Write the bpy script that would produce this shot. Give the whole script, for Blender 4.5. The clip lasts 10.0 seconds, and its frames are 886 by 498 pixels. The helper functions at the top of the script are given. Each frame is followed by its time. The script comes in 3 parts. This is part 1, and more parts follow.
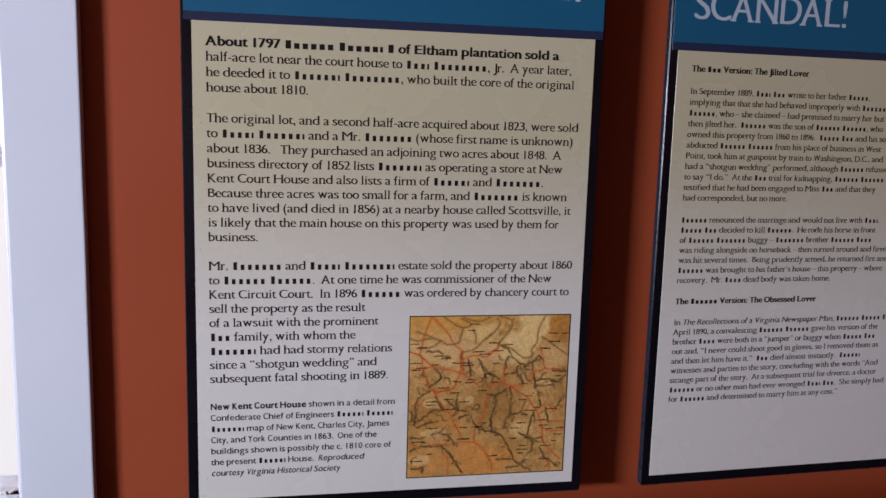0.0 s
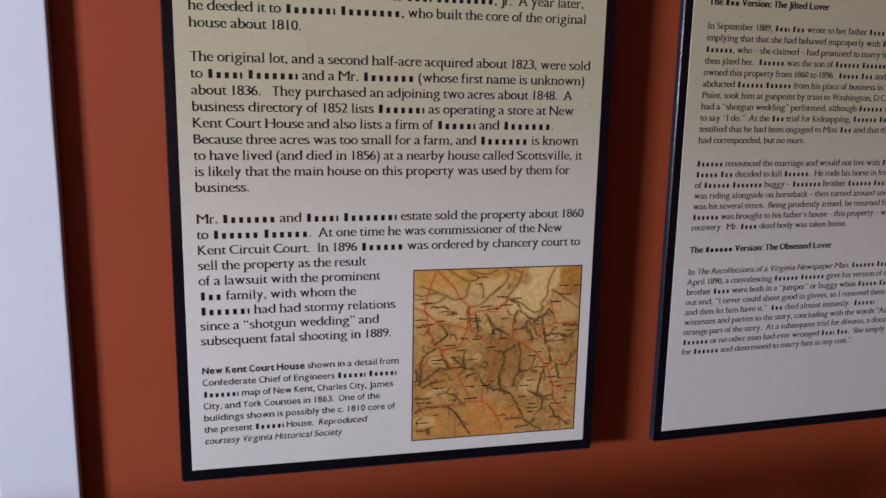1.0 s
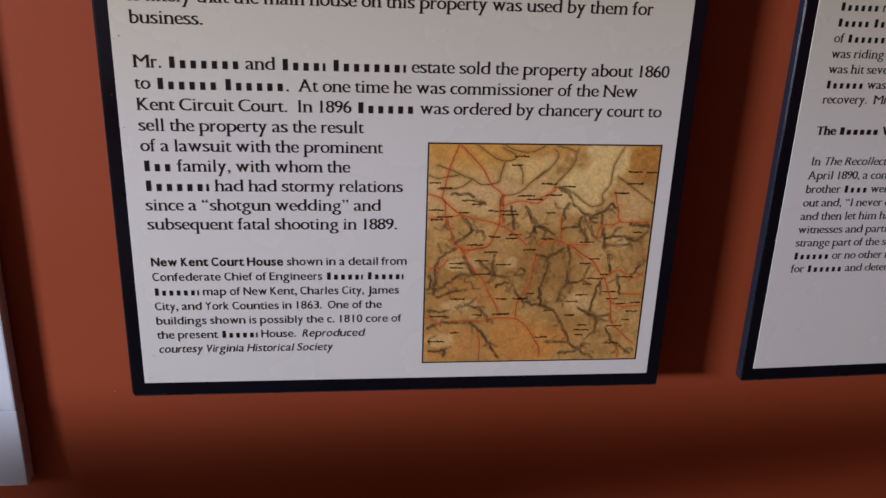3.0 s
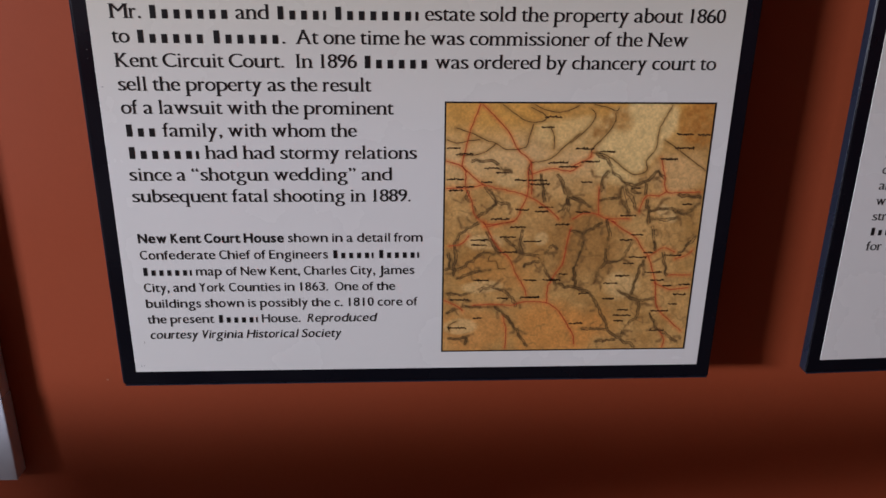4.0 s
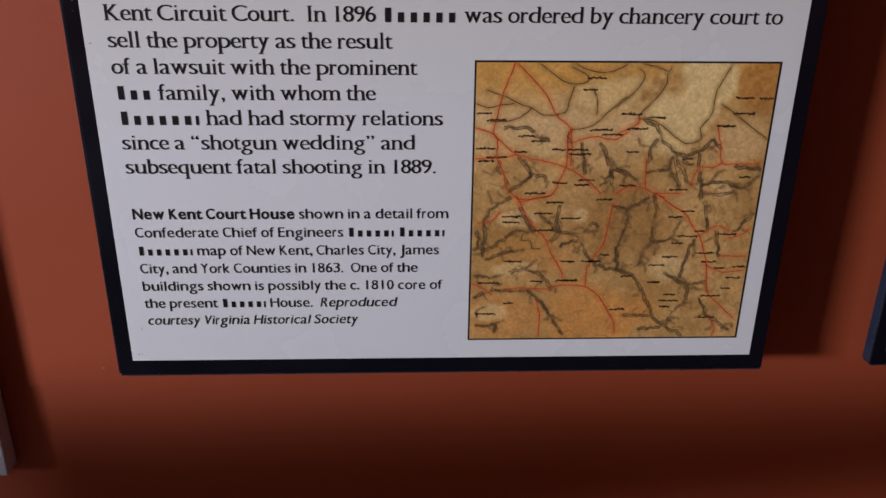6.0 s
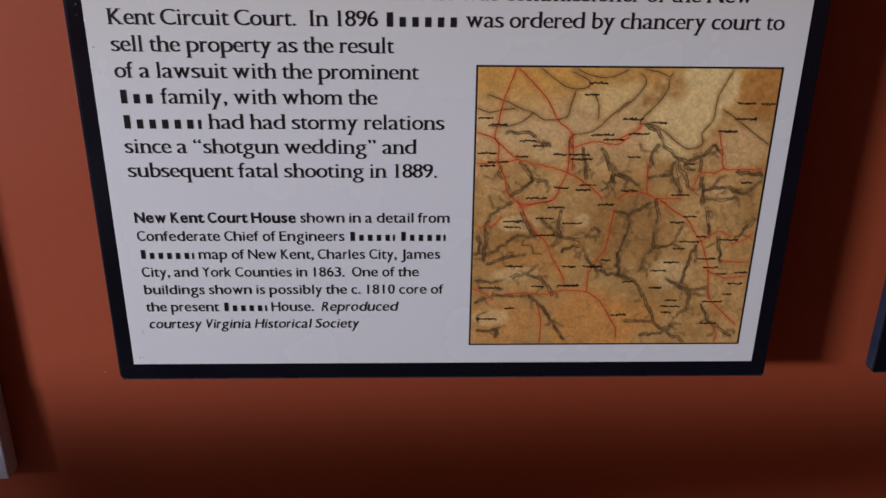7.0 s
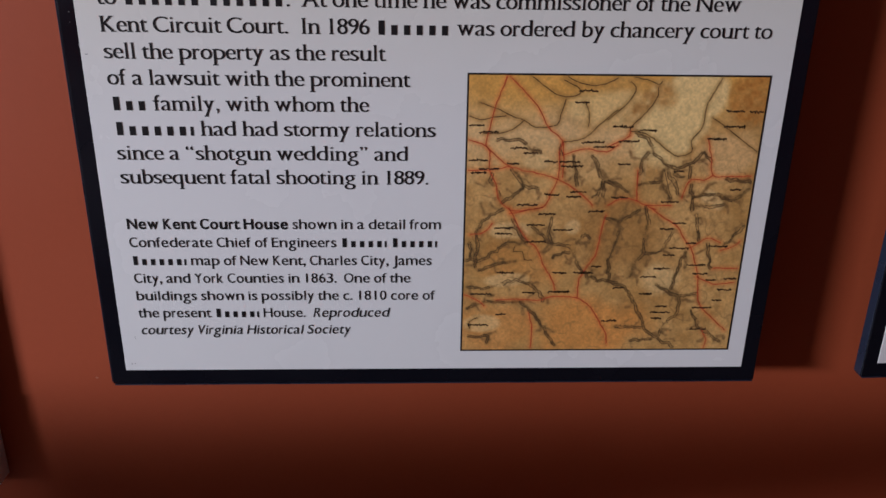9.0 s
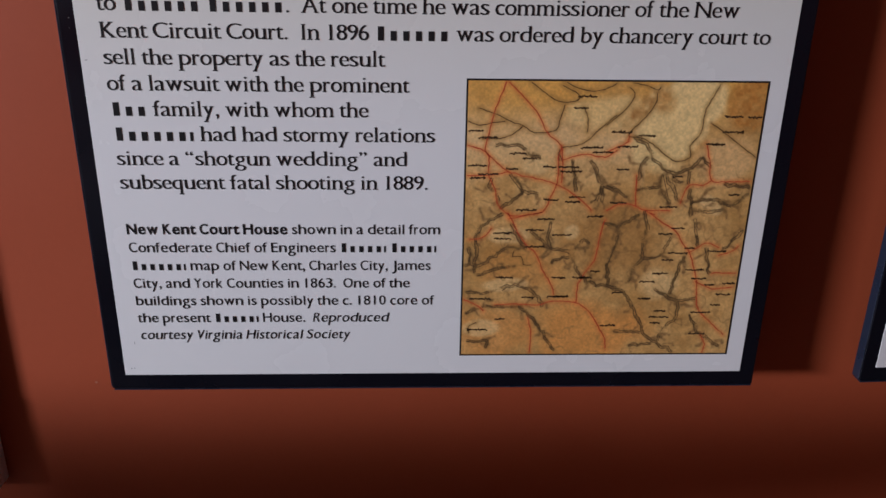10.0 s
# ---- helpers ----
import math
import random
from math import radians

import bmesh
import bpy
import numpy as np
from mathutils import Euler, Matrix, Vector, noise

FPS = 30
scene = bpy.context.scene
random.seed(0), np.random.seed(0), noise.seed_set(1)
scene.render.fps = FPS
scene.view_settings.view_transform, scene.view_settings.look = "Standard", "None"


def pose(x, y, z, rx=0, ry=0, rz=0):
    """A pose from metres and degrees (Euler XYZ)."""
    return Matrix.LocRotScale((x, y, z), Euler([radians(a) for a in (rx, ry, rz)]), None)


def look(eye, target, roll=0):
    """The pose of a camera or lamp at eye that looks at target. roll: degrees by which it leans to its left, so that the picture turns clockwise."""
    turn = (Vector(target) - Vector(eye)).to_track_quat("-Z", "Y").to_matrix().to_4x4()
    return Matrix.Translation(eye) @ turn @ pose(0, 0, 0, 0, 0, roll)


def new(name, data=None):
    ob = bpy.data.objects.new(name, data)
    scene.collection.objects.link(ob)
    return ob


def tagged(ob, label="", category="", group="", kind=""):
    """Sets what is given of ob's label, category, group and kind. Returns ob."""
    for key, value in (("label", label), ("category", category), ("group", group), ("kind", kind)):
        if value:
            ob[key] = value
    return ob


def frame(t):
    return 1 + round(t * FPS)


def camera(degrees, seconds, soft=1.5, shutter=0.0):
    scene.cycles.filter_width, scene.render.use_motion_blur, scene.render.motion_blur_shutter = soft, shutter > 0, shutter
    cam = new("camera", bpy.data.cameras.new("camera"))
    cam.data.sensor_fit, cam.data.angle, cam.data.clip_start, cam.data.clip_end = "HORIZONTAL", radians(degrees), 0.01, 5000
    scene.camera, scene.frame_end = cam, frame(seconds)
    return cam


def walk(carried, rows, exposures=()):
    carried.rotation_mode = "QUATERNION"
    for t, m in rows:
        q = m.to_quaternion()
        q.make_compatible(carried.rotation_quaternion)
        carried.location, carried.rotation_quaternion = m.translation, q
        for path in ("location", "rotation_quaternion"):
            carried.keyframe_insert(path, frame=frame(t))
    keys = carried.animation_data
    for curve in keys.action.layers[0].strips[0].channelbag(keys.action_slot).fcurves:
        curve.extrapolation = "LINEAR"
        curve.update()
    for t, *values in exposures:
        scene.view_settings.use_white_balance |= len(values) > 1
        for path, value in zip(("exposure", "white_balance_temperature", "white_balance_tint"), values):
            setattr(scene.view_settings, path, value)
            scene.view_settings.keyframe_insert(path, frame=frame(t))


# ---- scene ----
cam = camera(56.13, 10.0)
PATH = [
    (0, (-0.0200, -0.0887, 1.5804), (0.3424, 1.8553, 1.2813), 1.64),
    (0.5, (-0.0189, -0.0656, 1.5705), (0.3333, 1.8763, 1.2461), 1.62),
    (1, (-0.0605, -0.0020, 1.5505), (0.3816, 1.9091, 1.1600), 1.13),
    (1.5, (-0.0701, 0.0567, 1.5274), (0.4471, 1.9219, 1.0241), 0.44),
    (2, (-0.0415, 0.1251, 1.5087), (0.4218, 1.9864, 0.9420), 0.75),
    (2.5, (0.0224, 0.1994, 1.4898), (0.3565, 2.0701, 0.8662), 1.00),
    (2.7, (0.0478, 0.2295, 1.4859), (0.3289, 2.1024, 0.8431), 1.57),
    (3.8, (0.1125, 0.3543, 1.4525), (0.2423, 2.2082, 0.7133), 1.32),
    (4, (0.1139, 0.3674, 1.4406), (0.2241, 2.2284, 0.7165), 0.88),
    (4.5, (0.1067, 0.4039, 1.4295), (0.1817, 2.2649, 0.7008), 0.44),
    (5, (0.1101, 0.4240, 1.4120), (0.1808, 2.2749, 0.6577), 0.58),
    (5.5, (0.1096, 0.4369, 1.4052), (0.1825, 2.2857, 0.6459), 0.59),
    (5.7, (0.1054, 0.4430, 1.4074), (0.1876, 2.2850, 0.6326), 0.70),
    (6.8, (0.1024, 0.4461, 1.4126), (0.1845, 2.2885, 0.6388), 0.81),
    (7, (0.1072, 0.4433, 1.4068), (0.1778, 2.2942, 0.6524), 0.80),
    (7.5, (0.1068, 0.4425, 1.4080), (0.1837, 2.2925, 0.6520), 1.06),
    (8, (0.1081, 0.4417, 1.4087), (0.1872, 2.2926, 0.6552), 1.02),
    (8.5, (0.1073, 0.4411, 1.4111), (0.1905, 2.2921, 0.6580), 1.09),
    (9, (0.1092, 0.4399, 1.4094), (0.1943, 2.2949, 0.6665), 0.99),
    (9.5, (0.1110, 0.4386, 1.4109), (0.1949, 2.2943, 0.6696), 0.98),
    (10, (0.1086, 0.4401, 1.4132), (0.1971, 2.2958, 0.6725), 1.02),
]
walk(cam, [(t, look(eye, target, roll)) for t, eye, target, roll in PATH],
     [(0, 0.06, 6450, 10), (2.5, 0.0, 6540, 10), (4, -0.03, 6500, 10), (5.5, -0.03, 6330, 10), (7, -0.06, 6230, 10), (10, -0.06, 6230, 10)])

# ---- light and world ----
world = bpy.data.worlds.new("sky")
scene.world = world
world.use_nodes = True
wn, wl = world.node_tree.nodes, world.node_tree.links
sky = wn.new("ShaderNodeTexSky")
sky.sky_type = "NISHITA"
sky.sun_disc = False
sky.sun_elevation, sky.sun_rotation = radians(35), radians(250)
wn["Background"].inputs["Strength"].default_value = 0.03
wl.new(sky.outputs["Color"], wn["Background"].inputs["Color"])

sun_data = bpy.data.lights.new("sun", "SUN")
sun_data.energy, sun_data.angle, sun_data.color = 0.8, radians(12), (1.0, 0.96, 0.9)
sun = new("sun", sun_data)
sun.matrix_world = look((0, 0, 6), (1.6, 1.2, 4.6))


def window_light(name, eye, target, wide, high, watts, colour):
    data = bpy.data.lights.new(name, "AREA")
    data.shape, data.size, data.size_y = "RECTANGLE", wide, high
    data.energy, data.color = watts, colour
    ob = new(name, data)
    ob.matrix_world = look(eye, target)
    return ob


# skylight entering by the west window, and by the south window behind the camera
window_light("west_window_skylight", (-3.845, -1.15, 1.71), (0.0, -1.15, 1.71), 0.84, 0.42, 262, (0.835, 0.86, 1.0))
window_light("south_window_skylight", (-1.3, -5.03, 1.35), (-1.3, 0.0, 1.35), 0.90, 0.70, 2.2, (0.80, 0.88, 1.0))


# ---- materials ----
def lin(r, g, b):
    return tuple((c / 12.92 if c <= 0.04045 else ((c + 0.055) / 1.055) ** 2.4) for c in (r / 255, g / 255, b / 255)) + (1.0,)


def mix_colour(nodes, links, fac, a, b):
    m = nodes.new("ShaderNodeMix")
    m.data_type = "RGBA"
    links.new(fac, m.inputs[0])
    for value, socket in ((a, m.inputs[6]), (b, m.inputs[7])):
        if isinstance(value, tuple):
            socket.default_value = value
        else:
            links.new(value, socket)
    return m.outputs[2]


def surface(name, light, dark, rough, coarse=4.0, fine=180.0, bump=0.1, metal=0.0, rough_spread=0.08, coat=0.0, depth=0.001):
    """A worn surface: two colours mixed at a coarse scale, a faint fine grain, uneven gloss and fine relief."""
    mat = bpy.data.materials.new(name)
    mat.use_nodes = True
    n, l = mat.node_tree.nodes, mat.node_tree.links
    p = n["Principled BSDF"]
    co = n.new("ShaderNodeTexCoord").outputs["Object"]
    big = n.new("ShaderNodeTexNoise")
    big.inputs["Scale"].default_value, big.inputs["Detail"].default_value = coarse, 5.0
    small = n.new("ShaderNodeTexNoise")
    small.inputs["Scale"].default_value, small.inputs["Detail"].default_value = fine, 3.0
    l.new(co, big.inputs["Vector"])
    l.new(co, small.inputs["Vector"])
    both = n.new("ShaderNodeMath")
    both.operation = "MULTIPLY_ADD"
    both.inputs[1].default_value = 0.35
    l.new(small.outputs["Fac"], both.inputs[0])
    half = n.new("ShaderNodeMath")
    half.operation = "MULTIPLY"
    half.inputs[1].default_value = 0.65
    l.new(big.outputs["Fac"], half.inputs[0])
    l.new(half.outputs[0], both.inputs[2])
    l.new(mix_colour(n, l, both.outputs[0], dark, light), p.inputs["Base Color"])
    r = n.new("ShaderNodeMapRange")
    r.inputs["From Min"].default_value, r.inputs["From Max"].default_value = 0.3, 0.7
    r.inputs["To Min"].default_value, r.inputs["To Max"].default_value = rough - rough_spread, rough + rough_spread
    l.new(big.outputs["Fac"], r.inputs["Value"])
    l.new(r.outputs[0], p.inputs["Roughness"])
    p.inputs["Metallic"].default_value = metal
    p.inputs["Coat Weight"].default_value = coat
    p.inputs["Coat Roughness"].default_value = 0.25
    if bump:
        b = n.new("ShaderNodeBump")
        b.inputs["Strength"].default_value, b.inputs["Distance"].default_value = bump, depth
        l.new(small.outputs["Fac"], b.inputs["Height"])
        l.new(b.outputs["Normal"], p.inputs["Normal"])
    return mat


rust_paint = surface("rust_wall_paint", (0.390, 0.076, 0.029, 1), (0.318, 0.061, 0.023, 1), 0.54, 3.0, 140.0, 0.10, depth=0.0010)
white_paint = surface("white_trim_paint", (0.76, 0.81, 0.91, 1), (0.71, 0.76, 0.86, 1), 0.38, 6.0, 140.0, 0.10)
ceiling_paint = surface("ceiling_paint", (0.20, 0.18, 0.15, 1), (0.16, 0.14, 0.12, 1), 0.8, 2.0, 90.0, 0.15)
floor_wood = surface("floor_wood", (0.060, 0.032, 0.017, 1), (0.036, 0.020, 0.011, 1), 0.4, 7.0, 60.0, 0.2)
panel_white = surface("laminated_white_print", (0.79, 0.775, 0.745, 1), (0.775, 0.76, 0.73, 1), 0.27, 9.0, 420.0, 0.03, rough_spread=0.02, depth=0.0004)
# the warmer, dimmer light higher up, put into the sheet's colour: cream fading to white below
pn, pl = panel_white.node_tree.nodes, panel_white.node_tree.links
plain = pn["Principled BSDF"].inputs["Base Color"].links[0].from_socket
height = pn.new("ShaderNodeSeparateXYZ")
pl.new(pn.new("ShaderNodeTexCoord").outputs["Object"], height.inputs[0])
warm_light_fade = pn.new("ShaderNodeMapRange")
warm_light_fade.interpolation_type = "SMOOTHSTEP"
warm_light_fade.inputs["From Min"].default_value, warm_light_fade.inputs["From Max"].default_value = 1.20, 1.60
pl.new(height.outputs["Z"], warm_light_fade.inputs["Value"])
pl.new(mix_colour(pn, pl, warm_light_fade.outputs[0], plain, (0.59, 0.54, 0.37, 1)), pn["Principled BSDF"].inputs["Base Color"])
panel_black = surface("black_panel_edge", (0.007, 0.007, 0.011, 1), (0.004, 0.004, 0.007, 1), 0.26, 12.0, 300.0, 0.06, depth=0.0005)
# blue of the glint along the panels' edges, as a colour
edge_glint = surface("slate_blue_glint", (0.020, 0.027, 0.046, 1), (0.012, 0.017, 0.032, 1), 0.30, 30.0, 300.0, 0.05, depth=0.0004)
header_blue = surface("blue_header_print", (0.012, 0.120, 0.235, 1), (0.009, 0.098, 0.200, 1), 0.34, 8.0, 420.0, 0.03, depth=0.0004)
band_navy = surface("navy_band_print", (0.022, 0.033, 0.078, 1), (0.016, 0.024, 0.060, 1), 0.34, 8.0, 420.0, 0.03, depth=0.0004)
ink = surface("black_ink", (0.017, 0.016, 0.016, 1), (0.010, 0.009, 0.010, 1), 0.40, 15.0, 300.0, 0.0)
title_ink = surface("pale_title_ink", (0.52, 0.60, 0.70, 1), (0.46, 0.54, 0.64, 1), 0.36, 15.0, 300.0, 0.0)
map_red = surface("red_road_ink", lin(206, 84, 50), lin(172, 62, 38), 0.40, 40.0, 700.0, 0.0)
map_dark = surface("brown_map_ink", lin(82, 62, 40), lin(44, 33, 23), 0.40, 40.0, 700.0, 0.0)
scuff_grey = surface("grey_scuff", lin(120, 112, 108), lin(84, 78, 76), 0.5, 60.0, 700.0, 0.0)
map_brown = surface("grey_brown_hachure_ink", lin(98, 76, 50), lin(70, 54, 36), 0.40, 40.0, 700.0, 0.0)
dirt = surface("window_dirt", lin(190, 182, 180), lin(140, 132, 130), 0.7, 60.0, 500.0, 0.2)

glass = bpy.data.materials.new("window_glass")
glass.use_nodes = True
gp = glass.node_tree.nodes["Principled BSDF"]
gp.inputs["Base Color"].default_value = (0.96, 0.98, 0.97, 1)
gp.inputs["Roughness"].default_value = 0.02
gp.inputs["Transmission Weight"].default_value = 1.0
gp.inputs["IOR"].default_value = 1.45
for dull, level in ((panel_black, 0.28), (ink, 0.25), (rust_paint, 0.22)):
    dull.node_tree.nodes["Principled BSDF"].inputs["Specular IOR Level"].default_value = level

haze_white = bpy.data.materials.new("overcast_daylight")
haze_white.use_nodes = True
hp = haze_white.node_tree.nodes["Principled BSDF"]
hp.inputs["Base Color"].default_value = (0.8, 0.8, 0.8, 1)
hp.inputs["Emission Color"].default_value = (0.90, 0.94, 1.0, 1)
hp.inputs["Emission Strength"].default_value = 0.9

map_paper = bpy.data.materials.new("aged_map_paper")
map_paper.use_nodes = True
mn, ml = map_paper.node_tree.nodes, map_paper.node_tree.links
mattr = mn.new("ShaderNodeAttribute")
mattr.attribute_name = "print"
mgrain = mn.new("ShaderNodeTexNoise")
mgrain.inputs["Scale"].default_value, mgrain.inputs["Detail"].default_value = 900.0, 2.0
ml.new(mn.new("ShaderNodeTexCoord").outputs["Object"], mgrain.inputs["Vector"])
mgain = mn.new("ShaderNodeHueSaturation")
mval = mn.new("ShaderNodeMapRange")
mval.inputs["To Min"].default_value, mval.inputs["To Max"].default_value = 0.93, 1.07
ml.new(mgrain.outputs["Fac"], mval.inputs["Value"])
ml.new(mval.outputs[0], mgain.inputs["Value"])
ml.new(mattr.outputs["Color"], mgain.inputs["Color"])
ml.new(mgain.outputs["Color"], mn["Principled BSDF"].inputs["Base Color"])
mn["Principled BSDF"].inputs["Roughness"].default_value = 0.36


# ---- helpers for meshes ----
def part(name, bm, material, parent=None, label=""):
    me = bpy.data.meshes.new(name)
    bm.to_mesh(me)
    bm.free()
    me.materials.append(material)
    ob = new(name, me)
    ob.parent = parent
    return tagged(ob, label)


def mesh_part(name, verts, faces, material, parent=None, label=""):
    me = bpy.data.meshes.new(name)
    me.from_pydata(verts, [], faces)
    me.update()
    me.materials.append(material)
    ob = new(name, me)
    ob.parent = parent
    return tagged(ob, label)


def box(x0, x1, y0, y1, z0, z1, bevel=0.0, segments=2):
    bm = bmesh.new()
    bmesh.ops.create_cube(bm, size=1.0)
    bmesh.ops.scale(bm, vec=(x1 - x0, y1 - y0, z1 - z0), verts=bm.verts)
    bmesh.ops.translate(bm, vec=((x0 + x1) / 2, (y0 + y1) / 2, (z0 + z1) / 2), verts=bm.verts)
    if bevel:
        bmesh.ops.bevel(bm, geom=bm.edges[:], offset=bevel, segments=segments, affect="EDGES", profile=0.6)
    return bm


def worn_board(x0, x1, y0, y1, z0, z1, bevel, seed, wobble=0.0006):
    """A painted board with eased edges that run slightly uneven along its length."""
    bm = box(x0, x1, y0, y1, z0, z1, bevel)
    along = 2 if z1 - z0 > x1 - x0 else 0
    lo, hi = ((x0, x1), (y0, y1), (z0, z1))[along]
    for i in range(1, 24):
        at = lo + (hi - lo) * i / 24
        co, no = [0, 0, 0], [0, 0, 0]
        co[along], no[along] = at, 1
        bmesh.ops.bisect_plane(bm, geom=bm.verts[:] + bm.edges[:] + bm.faces[:], plane_co=co, plane_no=no)
    for v in bm.verts:
        k = Vector((seed, 0, v.co[along] * 9))
        v.co.x += wobble * noise.noise(k) * (along == 2)
        v.co.z += wobble * noise.noise(k) * (along == 0)
        v.co.y += 0.5 * wobble * noise.noise(k + Vector((5, 0, 0)))
    return bm


def wall_with_openings(name, axis, near, far, a0, a1, z0, z1, openings, material):
    """A wall from near to far across its thickness, a0 to a1 along it, with rectangular holes (b0, b1, low, high)."""
    cuts = sorted({a0, a1, *(o[0] for o in openings), *(o[1] for o in openings)})
    levels = sorted({z0, z1, *(o[2] for o in openings), *(o[3] for o in openings)})
    bm = bmesh.new()
    for i in range(len(cuts) - 1):
        for j in range(len(levels) - 1):
            am, zm = (cuts[i] + cuts[i + 1]) / 2, (levels[j] + levels[j + 1]) / 2
            if any(o[0] < am < o[1] and o[2] < zm < o[3] for o in openings):
                continue
            m = bmesh.ops.create_cube(bm, size=1.0)["verts"]
            size = (cuts[i + 1] - cuts[i], far - near, levels[j + 1] - levels[j])
            mid = (am, (near + far) / 2, zm)
            if axis == "y":
                size, mid = (size[1], size[0], size[2]), (mid[1], mid[0], mid[2])
            bmesh.ops.scale(bm, vec=size, verts=m)
            bmesh.ops.translate(bm, vec=mid, verts=m)
    bmesh.ops.remove_doubles(bm, verts=bm.verts, dist=1e-5)
    seen = {}
    for f in bm.faces:
        seen.setdefault(tuple(round(c, 4) for c in f.calc_center_median()), []).append(f)
    bmesh.ops.delete(bm, geom=[f for fs in seen.values() if len(fs) > 1 for f in fs], context="FACES")
    return tagged(part(name, bm, material), "rust-orange painted plaster wall", "wall", kind="structure")


# ---- the room ----
WALL = 1.180      # face of the wall with the panels
FRONT = 1.130     # face of the panels
WIN = (-0.96, -0.410, 0.963, 2.05)

wall_north = wall_with_openings("wall_north", "x", WALL, WALL + 0.16, -3.99, 5.00, 0.0, 2.7, [WIN], rust_paint)
wall_with_openings("wall_west", "y", -3.99, -3.83, -5.00, WALL, 0.0, 2.7, [(-1.59, -0.71, 1.48, 1.94)], rust_paint)
wall_with_openings("wall_south", "x", -5.16, -5.00, -3.99, 5.00, 0.0, 2.7, [(-1.78, -0.82, 0.97, 1.73)], rust_paint)
wall_with_openings("wall_east", "y", 5.00, 5.16, -5.16, WALL + 0.16, 0.0, 2.7, [], rust_paint)
tagged(part("floor", box(-4.00, 5.17, -5.17, 1.35, -0.10, 0.0), floor_wood), "brown varnished wood floor", "floor", kind="structure")
tagged(part("ceiling", box(-4.00, 5.17, -5.17, 1.35, 2.7, 2.8), ceiling_paint), "dim grey-brown ceiling", "ceiling", kind="structure")
tagged(part("backdrop", box(-2.2, 0.6, 2.2, 2.22, 0.2, 3.2), haze_white), "bright overcast daylight outside the window", "sky", kind="structure")

# the window beside the panels: casing boards, sash and pane
window = tagged(new("window_1"), "white-painted wooden window with flat casing, bright daylight behind", "window", kind="structure")
window.location = (0, 0, 0)
CF = 1.158
part("casing", worn_board(WIN[1], WIN[1] + 0.102, CF, WALL - 0.0005, 0.963, 2.155, 0.0022, 1.0), white_paint, window, "flat white casing board")
part("casing", worn_board(WIN[0] - 0.106, WIN[0], CF, WALL - 0.0005, 0.963, 2.155, 0.0022, 2.0), white_paint, window, "flat white casing board")
part("casing", worn_board(WIN[0] - 0.106, WIN[1] + 0.1026, CF - 0.0006, WALL - 0.0005, 0.861, 0.9629, 0.0015, 3.0), white_paint, window, "flat white casing board")
part("casing", worn_board(WIN[0], WIN[1], CF, WALL - 0.0005, WIN[3], 2.155, 0.0022, 4.0), white_paint, window, "flat white casing board")
SY = 1.209
part("sash_stile", box(WIN[1] - 0.019, WIN[1] - 0.001, SY, SY + 0.034, 0.974, 2.045, 0.003), white_paint, window)
part("sash_stile", box(WIN[0] + 0.001, WIN[0] + 0.034, SY, SY + 0.034, 0.974, 2.045, 0.003), white_paint, window)
part("sash_rail", box(WIN[0] + 0.034, WIN[1] - 0.019, SY + 0.001, SY + 0.033, 0.969, 0.992, 0.003), white_paint, window)
part("sash_rail", box(WIN[0] + 0.034, WIN[1] - 0.019, SY + 0.001, SY + 0.033, 2.0, 2.045, 0.003), white_paint, window)
part("sash_rail", box(WIN[0] + 0.034, WIN[1] - 0.019, SY + 0.001, SY + 0.033, 1.50, 1.53, 0.003), white_paint, window)
part("window_sill", box(WIN[0] + 0.001, WIN[1] - 0.001, WALL + 0.002, WALL + 0.17, 0.9685, 0.9725, 0.001), white_paint, window)
for low, high in ((0.992, 1.50), (1.53, 2.0)):
    pane = part("pane", box(WIN[0] + 0.034, WIN[1] - 0.019, SY + 0.015, SY + 0.019, low, high), glass, window)
    pane.visible_shadow = False
bm = bmesh.new()
for i in range(60):
    x = WIN[1] - 0.020 - 0.30 * random.random() ** 2
    w, h = 0.002 + 0.006 * random.random(), 0.0012 + 0.004 * random.random() ** 2
    vs = [bm.verts.new((x + w * math.cos(a) * random.uniform(0.6, 1), SY + 0.0145, 0.9925 + h + h * math.sin(a))) for a in (0, 1, 2, 3, 4, 5)]
    bm.faces.new(vs)
part("grime", bm, dirt, window, "grey grime along the lower edge of the pane")

# a rail added below the view, only to shade the foot of the wall
dark_wood = surface("dark_rail_wood", (0.060, 0.030, 0.016, 1), (0.034, 0.017, 0.009, 1), 0.42, 9.0, 120.0, 0.2)
shade_rail = tagged(new("added_shade_rail"), "added dark rail, out of view, that shades the foot of the wall", "railing")
shade_rail.location = (0, 0, 0)
# the boards slope to shape the lower edges of that shade
for low, high, lift_low, lift_high, seed in ((0.972, 1.086, 0.14, 0.0, 6.0), (0.66, 0.895, 0.14, 0.14, 7.0)):
    board = worn_board(-1.075, 0.20, 0.690, 0.715, low, high, 0.004, seed)
    for v in board.verts:
        v.co.z += min(0.062, (v.co.x + 0.29) * (lift_low if v.co.z < (low + high) / 2 else lift_high))
    part("rail_board", board, dark_wood, shade_rail, "board that runs up towards one end")
for x in (-1.04, 0.12):
    part("post", box(x, x + 0.045, 0.7155, 0.760, 0.012, 1.076, 0.004), dark_wood, shade_rail)
    part("foot", box(x - 0.01, x + 0.055, 0.58, 0.85, 0.0, 0.0118, 0.003), dark_wood, shade_rail)

